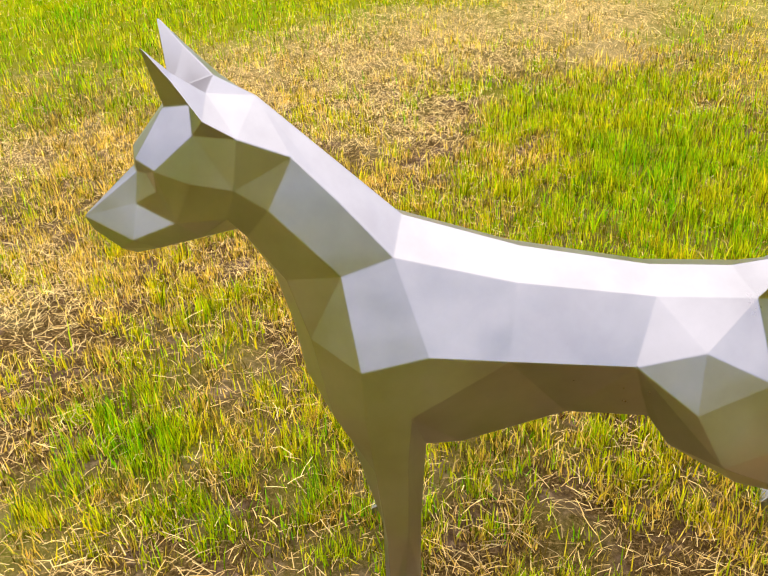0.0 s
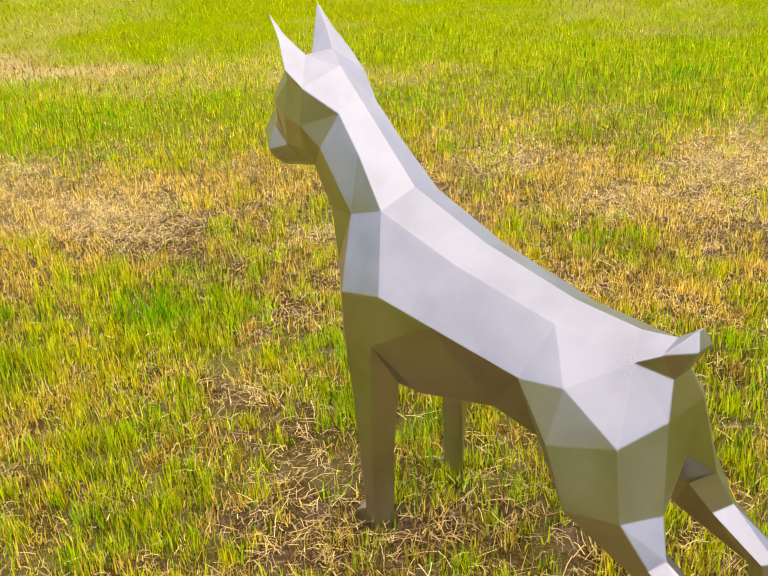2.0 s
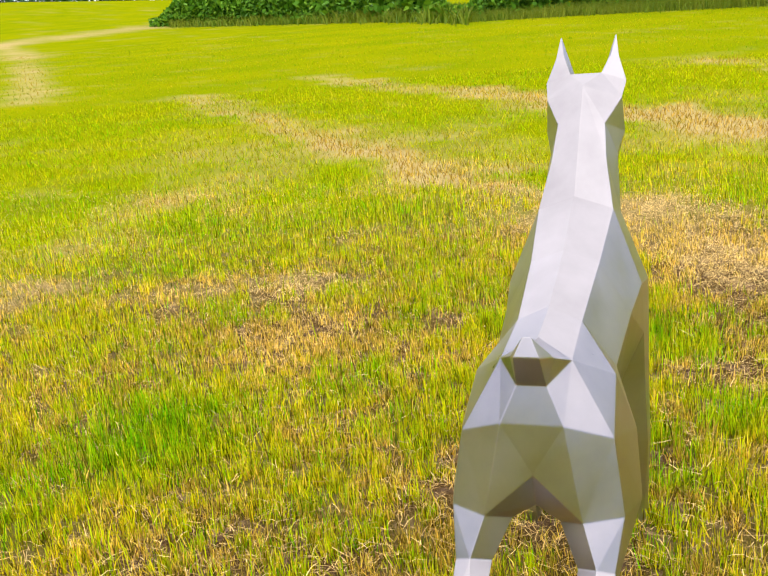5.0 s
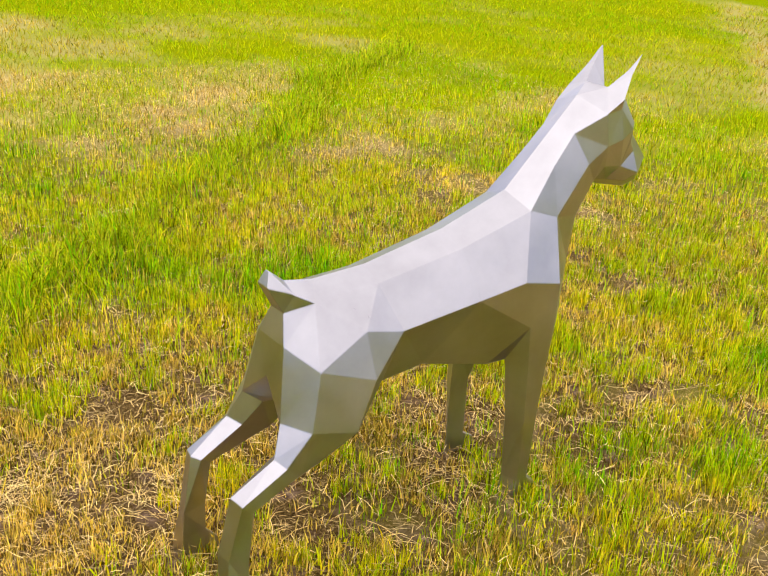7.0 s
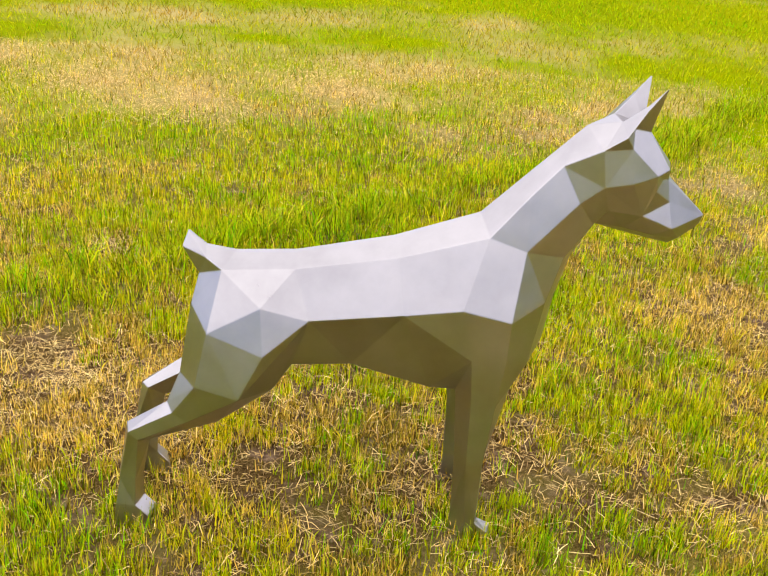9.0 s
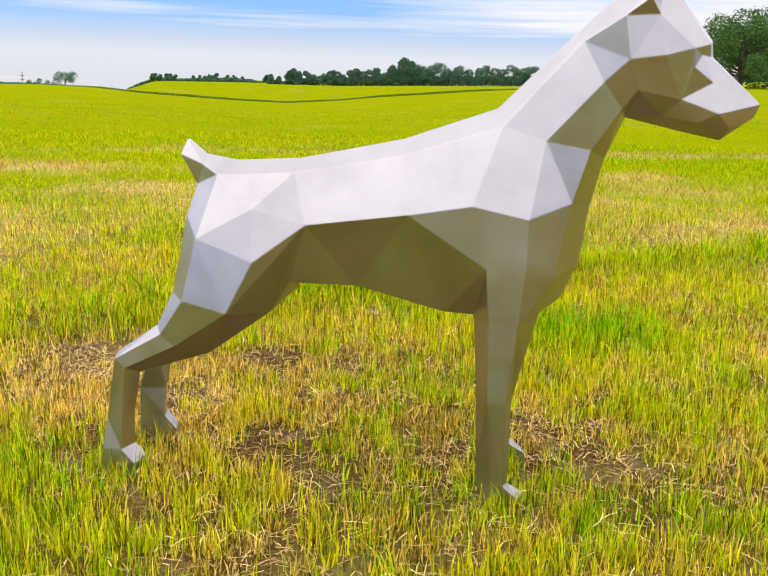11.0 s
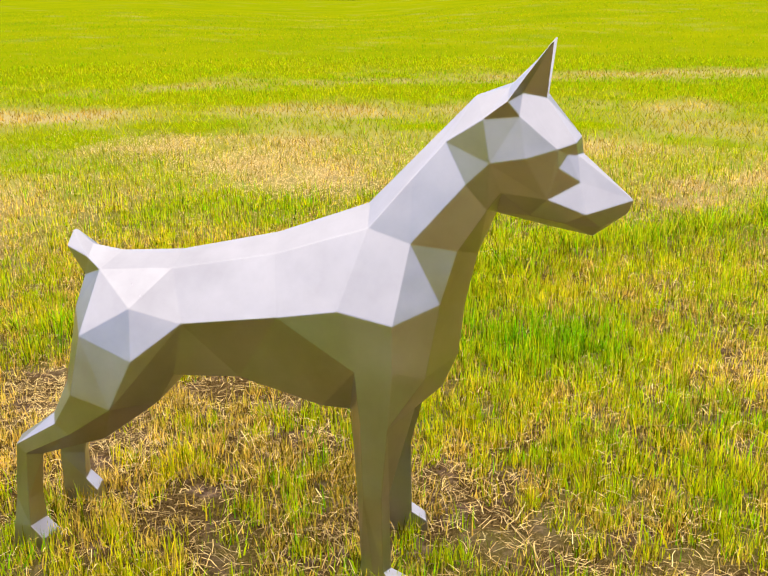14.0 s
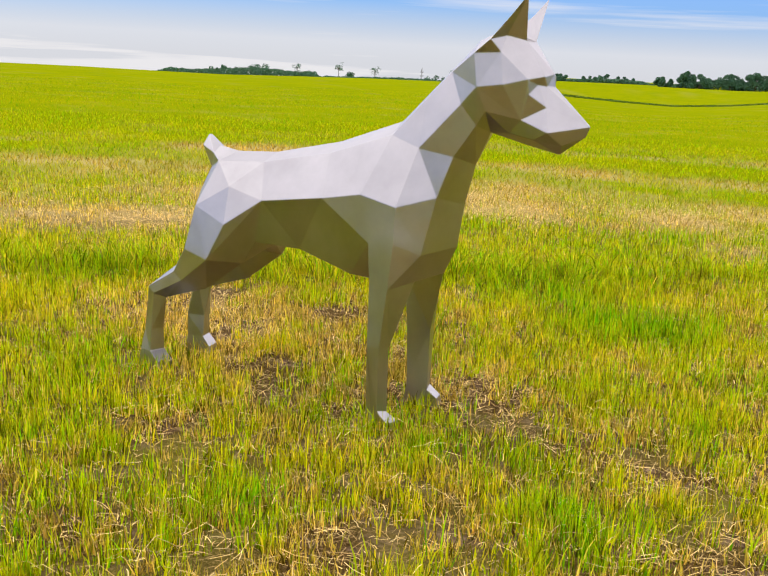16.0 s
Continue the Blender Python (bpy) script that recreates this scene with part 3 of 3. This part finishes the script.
FACETS = """tip out_mid ear_fold|out_mid ear_out ear_fold|tip ear_fold ear_front|tip in_mid out_mid|in_mid ear_in ear_out out_mid|tip ear_front in_mid|in_mid ear_front ear_in|ear_out ear_in ear_back|ear_in occiput ear_back|
ear_out ear_back ear_low|ear_out ear_low ear_fold|ear_fold ear_low brow_back|ear_fold brow_back brow|ear_fold brow ear_front|ear_front brow brow_mid|
ear_back cheek temple brow_back ear_low|brow brow_back eye_mid eye|brow_back eye_back eye_mid|brow eye bridge brow_mid|
cheek jowl gorge|cheek gorge gullet|cheek gullet lip_back|cheek lip_back temple|temple lip_back brow_back|brow_back lip_back eye_back|gullet jaw_back lip_back|
eye_back muzzle lip_back|eye_back eye_mid muzzle|eye_mid eye muzzle|eye bridge nose|eye nose muzzle|muzzle nose lip|muzzle lip lip_back|
jaw_back lip_back lip jaw|lip nose nose_low chin_side|lip chin_side jaw|chin_side nose_low chin|jaw chin_side chin|jaw chin jaw_low|jaw jaw_low jaw_back|jaw_back jaw_low throat|gullet gorge throat|gullet throat jaw_back|
ear_back cheek jowl crest|crest jowl nape|jowl nape collar|nape blade collar|occiput ear_back crest|occiput crest nape|occiput nape withers|nape blade withers|
jowl gorge breast collar|collar breast chest|collar chest shoulder|collar shoulder rib blade|blade rib rib_mid side|side rib_mid flank loin_side|
withers blade side spine|spine side loin_side loin|loin loin_side tail_side croup|loin_side flank hip|loin_side hip tail_side|tail_side hip rump|
tail_side tail_under seat rump|flank thigh hip|hip thigh rump|thigh rump knee_b knee_a|rump knee_b knee_c seat|seat knee_c fork|
flank thigh knee_a|flank knee_a knee_e|flank knee_e belly|flank belly belly_mid|flank belly_mid rib_mid|rib_mid belly_mid belly_front elbow|rib_mid rib elbow|
rib shoulder arm elbow|shoulder chest arm_front arm|gorge throat front_high|gorge front_high breast|breast front_high front chest|chest front keel arm_front|arm_front keel keel_low|arm_front keel_low fore_d|arm arm_front fore_a|arm_front fore_d fore_a|
elbow arm fore_a fore_b|elbow fore_b fore_c|elbow fore_c belly_front|belly_front fore_c keel_front|belly_front keel_front keel_mid belly_mid|belly_mid keel_mid keel_back belly|
belly keel_back knee_e|keel_back knee_e knee_d crotch|crotch knee_d knee_c|crotch knee_c fork|hock_d hock_e shank_d|hock_e hock_a shank_a shank_d|
croup tail_side tail_bend|croup tail_bend tail_mid|tail_mid tail_bend tail_top|tail_side tail_under tail_bend|tail_bend tail_under tail_end|tail_bend tail_end tail_top"""
ACROSS = """ear_front brow_mid|ear_in ear_front|ear_in occiput|
keel_low fore_d|fore_d fore_c|fore_c keel_front|seat fork|seat tail_under|tail_under tail_end|
tail_end tail_top|tail_top tail_mid"""


def geometric_dog():
    corners = {**HEAD, **EAR, **NECK, **TRUNK, **RUMP, **FORELEG, **HINDLEG}
    bm = bmesh.new()
    made = {}
    for name, (x, y, z) in corners.items():
        for s in (1, -1):
            made[name, s] = made[name, 1] if y == 0 and s < 0 else bm.verts.new((x, s * y, z))

    def face(keys, s):
        ring = []
        for v in keys:
            if v not in ring:
                ring.append(v)
        if len(ring) > 2:
            bm.faces.new(ring if s > 0 else ring[::-1])

    for s in (1, -1):
        for text in FACETS.replace("\n", "").split("|"):
            face([made[n, s] for n in text.split()], s)
        legs = [("fore_", "shin_"), ("shin_", "foot_"), ("knee_", "bend_"), ("bend_", "hock_"), ("hock_", "shank_"), ("shank_", "heel_")]
        for up, low in legs:
            for p, q in ("ab", "bc", "cd", "de", "ea") if up in ("knee_", "bend_") else ("ab", "bc", "cd") if up == "hock_" else ("ab", "bc", "cd", "da"):
                face([made[up + p, s], made[up + q, s], made[low + q, s], made[low + p, s]], s)
        # paws: a low wedge with a sloping top under each leg
        for leg, length, wide in (("foot_", .038, .004), ("heel_", .032, .003)):
            a, b, c, d = (made[leg + k, s] for k in "abcd")
            lo = [bm.verts.new((v.co.x + dx, v.co.y + s * dy, -.012)) for v, dx, dy in ((a, length, wide), (b, -.006, wide), (c, -.006, -wide), (d, length, -wide))]
            toe = [bm.verts.new((v.co.x + length * .82, v.co.y + s * dy, .020)) for v, dy in ((a, wide * .6), (d, -wide * .6))]
            face([a, b, lo[1], lo[0], toe[0]], s)
            face([b, c, lo[2], lo[1]], s)
            face([c, d, toe[1], lo[3], lo[2]], s)
            face([a, toe[0], toe[1], d], s)
            face([toe[0], lo[0], lo[3], toe[1]], s)
            face(lo, s)
    for text in ACROSS.replace("\n", "").split("|"):
        p, q = text.split()
        face([made[p, 1], made[q, 1], made[q, -1], made[p, -1]], 1)
    bmesh.ops.triangulate(bm, faces=[f for f in bm.faces if len(f.verts) > 3])
    bmesh.ops.recalc_face_normals(bm, faces=bm.faces)
    me = bpy.data.meshes.new("geometric_dog_statue")
    bm.to_mesh(me)
    bm.free()
    me.materials.append(STEEL)
    ob = tagged(new("geometric_dog_statue", me), "life-size faceted dog statue of welded brushed stainless steel, standing in grass", "statue")
    seam = ob.modifiers.new("seam", "BEVEL")
    seam.width, seam.segments, seam.limit_method, seam.angle_limit = .0016, 2, "ANGLE", radians(4)
    return ob


geometric_dog()



# ---- distance ----
def leaf_cloud(centres, radii, count, size, flat=1.0):
    """Small leaf clumps, as bent quads, thick near the skin of a set of lobes."""
    which = RNG.choice(len(centres), count, p=radii ** 2 / (radii ** 2).sum())
    d = RNG.normal(size=(count, 3))
    d /= np.linalg.norm(d, axis=1)[:, None]
    rad = radii[which] * (.45 + .55 * RNG.random(count) ** .6 + np.abs(RNG.normal(0, .16, count)))
    c = centres[which] + d * rad[:, None] * np.array([1, 1, flat])
    u = RNG.normal(size=(count, 3))
    u /= np.linalg.norm(u, axis=1)[:, None]
    v = np.cross(u, RNG.normal(size=(count, 3)))
    v /= np.linalg.norm(v, axis=1)[:, None]
    s = size * (.5 + RNG.random(count))[:, None]
    verts = np.stack([c - u * s, c + v * s * .6, c + u * s, c - v * s * .6], 1).reshape(-1, 3)
    shade = np.clip(.45 + RNG.normal(0, .22, count), 0, 1)
    return verts, np.arange(4 * count).reshape(count, 4), np.repeat(shade, 4)


def tube(bm, a, b, ra, rb, sides=7):
    a, b = Vector(a), Vector(b)
    axis = (b - a).normalized()
    side = axis.orthogonal().normalized()
    other = axis.cross(side)
    rings = []
    for p, r in ((a, ra), (b, rb)):
        rings.append([bm.verts.new(p + (side * math.cos(t) + other * math.sin(t)) * r) for t in (2 * math.pi * i / sides for i in range(sides))])
    for i in range(sides):
        bm.faces.new((rings[0][i], rings[0][(i + 1) % sides], rings[1][(i + 1) % sides], rings[1][i]))
    bm.faces.new(rings[1])


def tree(az, dist, tall, spread, leaves, label, clear=.25, material=None, size=None, lobes=12):
    """A tapered trunk with limbs and a crown of leaf clumps; az and dist place it on the plan."""
    x, y = dist * math.cos(radians(az)), dist * math.sin(radians(az))
    z = float(height(np.array([x]), np.array([y]))[0]) - .15
    root = tagged(new("tree"), label, "tree")
    root.location = (x, y, z)
    bm = bmesh.new()
    top = tall * .62
    girth = tall * (.038 if spread > tall * .6 else .017)
    tube(bm, (0, 0, 0), (0, 0, tall * clear * 1.2), girth, girth * .74)
    tube(bm, (0, 0, tall * clear * 1.2), (tall * .02, tall * .02, max(top, tall * clear * 1.3)), girth * .74, girth * .26)
    centres, radii = [], []
    for i in range(lobes):
        t = 2 * math.pi * (i * .618 + RNG.random() * .15)
        up = clear + (1 - clear) * (.12 + .62 * ((i + .5) / lobes))
        out = spread / 2 * (.72 * math.sqrt(max(.08, 1 - ((up - clear - .25) / .85) ** 2)) if up > clear + .1 else .62)
        out *= .7 + .55 * RNG.random()
        c = Vector((math.cos(t) * out, math.sin(t) * out, tall * (up + .1 * (RNG.random() - .5))))
        tube(bm, (0, 0, tall * (clear + (up - clear) * .35)), c * .92, tall * .014, tall * .004, 5)
        centres.append(c)
        radii.append(min(spread, tall) * (.13 + .11 * RNG.random()))
    me = bpy.data.meshes.new("trunk")
    bm.to_mesh(me)
    bm.free()
    me.materials.append(BARK)
    new("trunk", me).parent = root
    centres.append(Vector((0, 0, tall * .80)))
    radii.append(min(spread, tall) * .18)
    v, f, shade = leaf_cloud(np.array(centres), np.array(radii), leaves, size or spread * .03, .85)
    new("crown", mesh_from("crown", v, f, material or HAZY_LEAVES, {"vary": shade})).parent = root
    return root


def thicket(name, label, az0, az1, dist0, dist1, low, high, count, size, material, deep=6.0):
    """A hedge or belt of bushes along a stretch of the far field, uneven in height."""
    t = RNG.random(count)
    az = np.radians(az0 + (az1 - az0) * t)
    r = dist0 + (dist1 - dist0) * t + RNG.normal(0, deep / 3, count)
    x, y = r * np.cos(az), r * np.sin(az)
    line = (dist0 + dist1) / 2 * np.radians(abs(az1 - az0)) * t
    crown = low + (high - low) * layered(line, line * .3, 9.0, low)
    crown = crown * np.clip(np.minimum(t, 1 - t) / .1, .25, 1)
    z = height(x, y) + crown * RNG.random(count) ** .8
    c = np.stack([x, y, z], 1)
    u = RNG.normal(size=(count, 3))
    u /= np.linalg.norm(u, axis=1)[:, None]
    v = np.cross(u, RNG.normal(size=(count, 3)))
    v /= np.linalg.norm(v, axis=1)[:, None]
    s = size * (.5 + RNG.random(count))[:, None]
    verts = np.stack([c - u * s, c + v * s * .6, c + u * s, c - v * s * .6], 1).reshape(-1, 3)
    me = mesh_from(name, verts, np.arange(4 * count).reshape(count, 4), material, {"vary": np.repeat(np.clip(RNG.normal(.5, .25, count), 0, 1), 4)})
    return tagged(new(name, me), label, "hedge", kind="stuff")


tree(78.6, 165, 12.8, 18.0, 42000, "large spreading oak with a short trunk at the field edge", .09, OAK_LEAVES, .15, 30)
tree(83.4, 230, 8.9, 12.0, 22000, "rounded dark green tree at the field edge", .03, OAK_LEAVES, .13, 24)
tree(85.95, 240, 9.2, 8.2, 2200, "open-crowned tree above the far hedge", .45, HAZY_LEAVES, .16, 12)
# the far belt of trees: azimuth, height, spread
BELT = [(105.0, 2.5, 6), (103.7, 4.2, 4), (103.0, 3.5, 8), (101.4, 3.9, 7), (100.1, 4.4, 8), (98.9, 4.6, 7), (98.0, 5.6, 4), (97.35, 7.6, 5),
        (96.9, 6.7, 5), (96.2, 5.0, 7), (95.4, 5.9, 8), (94.1, 5.1, 8), (92.6, 5.2, 8), (91.2, 5.4, 9), (89.8, 5.0, 9), (88.4, 4.4, 9), (87.0, 4.6, 8)]
for az, tall, spread in BELT:
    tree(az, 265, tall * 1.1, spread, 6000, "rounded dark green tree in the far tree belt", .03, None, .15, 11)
thicket("far_hedge", "low dark hedge below the far trees", 74, 105.2, 262, 268, 1.6, 3.2, 36000, .24, HAZY_LEAVES)
thicket("hedge", "distant low belt of dark bushes on the skyline", 105.4, 113.0, 330, 340, .5, 1.5, 9000, .26, HAZY_LEAVES)
for az, tall, spread in ((111.45, 2.7, 4.5), (110.65, 2.7, 4.5), (109.0, 2.3, 9), (108.05, 3.1, 11), (107.1, 2.5, 9)):
    tree(az, 335, tall, spread, 2000, "small dark tree on the skyline", .03, None, .22, 10)
# trees behind the crest: azimuth, height, spread, bare share of the trunk
CREST = [(117.7, 1.9, 7.5, .05), (116.37, 3.7, 5.5, .45), (121.3, 3.4, 2.3, .55), (123.4, 4.0, 2.0, .6), (125.8, 3.5, 2.0, .58), (128.1, 2.9, 5.5, .4),
         (130.04, 2.7, 2.0, .1), (129.3, 2.0, 5, .05), (130.7, 1.9, 6, .05), (132.3, 1.1, 5, .05), (127.4, 1.6, 5, .05), (125.1, 1.7, 4, .05), (122.8, 1.8, 3, .05)]
for az, tall, spread, clear in CREST:
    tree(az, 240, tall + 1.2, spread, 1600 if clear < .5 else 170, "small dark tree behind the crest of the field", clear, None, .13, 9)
thicket("crest_hedge", "dark hedge along the crest of the field", 124, 134.0, 195, 185, .6, 2.1, 11000, .16, HAZY_LEAVES)
thicket("low_hedge", "thin low hedge along the crest of the field", 115.5, 125, 205, 195, .6, 1.2, 7000, .2, HAZY_LEAVES)
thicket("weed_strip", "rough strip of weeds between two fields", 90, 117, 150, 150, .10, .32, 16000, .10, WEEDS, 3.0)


def lattice_mast(az, dist, tall):
    """A thin radio mast with two short cross arms, far behind the field."""
    x, y = dist * math.cos(radians(az)), dist * math.sin(radians(az))
    root = tagged(new("radio_mast"), "thin grey lattice mast behind the crest of the field", "mast")
    root.location = (x, y, float(height(np.array([x]), np.array([y]))[0]) - .2)
    bm = bmesh.new()
    for dx, dy in ((-.18, -.12), (.18, -.12), (0, .2)):
        tube(bm, (dx, dy, 0), (dx * .3, dy * .3, tall), .05, .03, 5)
    for k in range(6):
        h = tall * (k + .5) / 6
        tube(bm, (-.15, -.1, h), (.15, -.1, h + tall / 8), .025, .025, 4)
    me = bpy.data.meshes.new("frame")
    bm.to_mesh(me)
    bm.free()
    me.materials.append(BARK)
    new("frame", me).parent = root
    for h in (.62, .82):
        bm = bmesh.new()
        tube(bm, (-.5, 0, tall * h), (.5, 0, tall * h), .06, .06, 5)
        me = bpy.data.meshes.new("cross_arm")
        bm.to_mesh(me)
        bm.free()
        me.materials.append(BARK)
        new("cross_arm", me).parent = root


lattice_mast(118.58, 240, 4.4)


def verge(name, label, n, az0, az1, r0, r1, deep, wide, high):
    """Rough grass along the foot of the hedge, as blades."""
    t = RNG.random(n)
    az, r = np.radians(az0 + (az1 - az0) * t), r0 + (r1 - r0) * t + RNG.normal(0, deep, n)
    x, y = r * np.cos(az), r * np.sin(az)
    tall = high * (.5 + .7 * RNG.random(n)) * (.4 + 1.1 * layered(x, y, 2.5, 2))
    blades(name, label, x, y, tall, wide * (1 + RNG.random(n)), np.clip(RNG.normal(.45, .2, n), 0, .9),
           np.zeros(n), np.clip(.45 + .55 * layered(x, y, 3.0, 6) + RNG.normal(0, .12, n), 0, 1), WEEDS)


verge("grass_verge", "rough green grass at the foot of a hedge", 40000, -26, 13, 21.4, 35, .7, .012, .42)
verge("rough_bank", "rough green bank beside the pale track", 22000, 13, 30, 36, 75, 2.0, .04, .6)
thicket("field_hedge", "dense bright green hedge of bushes bordering the field", -28, 14, 22.4, 37, 1.1, 3.0, 60000, .085, HEDGE_LEAVES, 2.4)
thicket("bank_bushes", "green bushes on the bank beside the pale track", 13.5, 31, 37, 78, .5, 2.4, 24000, .16, HEDGE_LEAVES, 4.0)
thicket("field_trees", "dark belt of trees beyond the pale track", 14, 56, 235, 235, 3.0, 8.0, 20000, .5, HAZY_LEAVES)
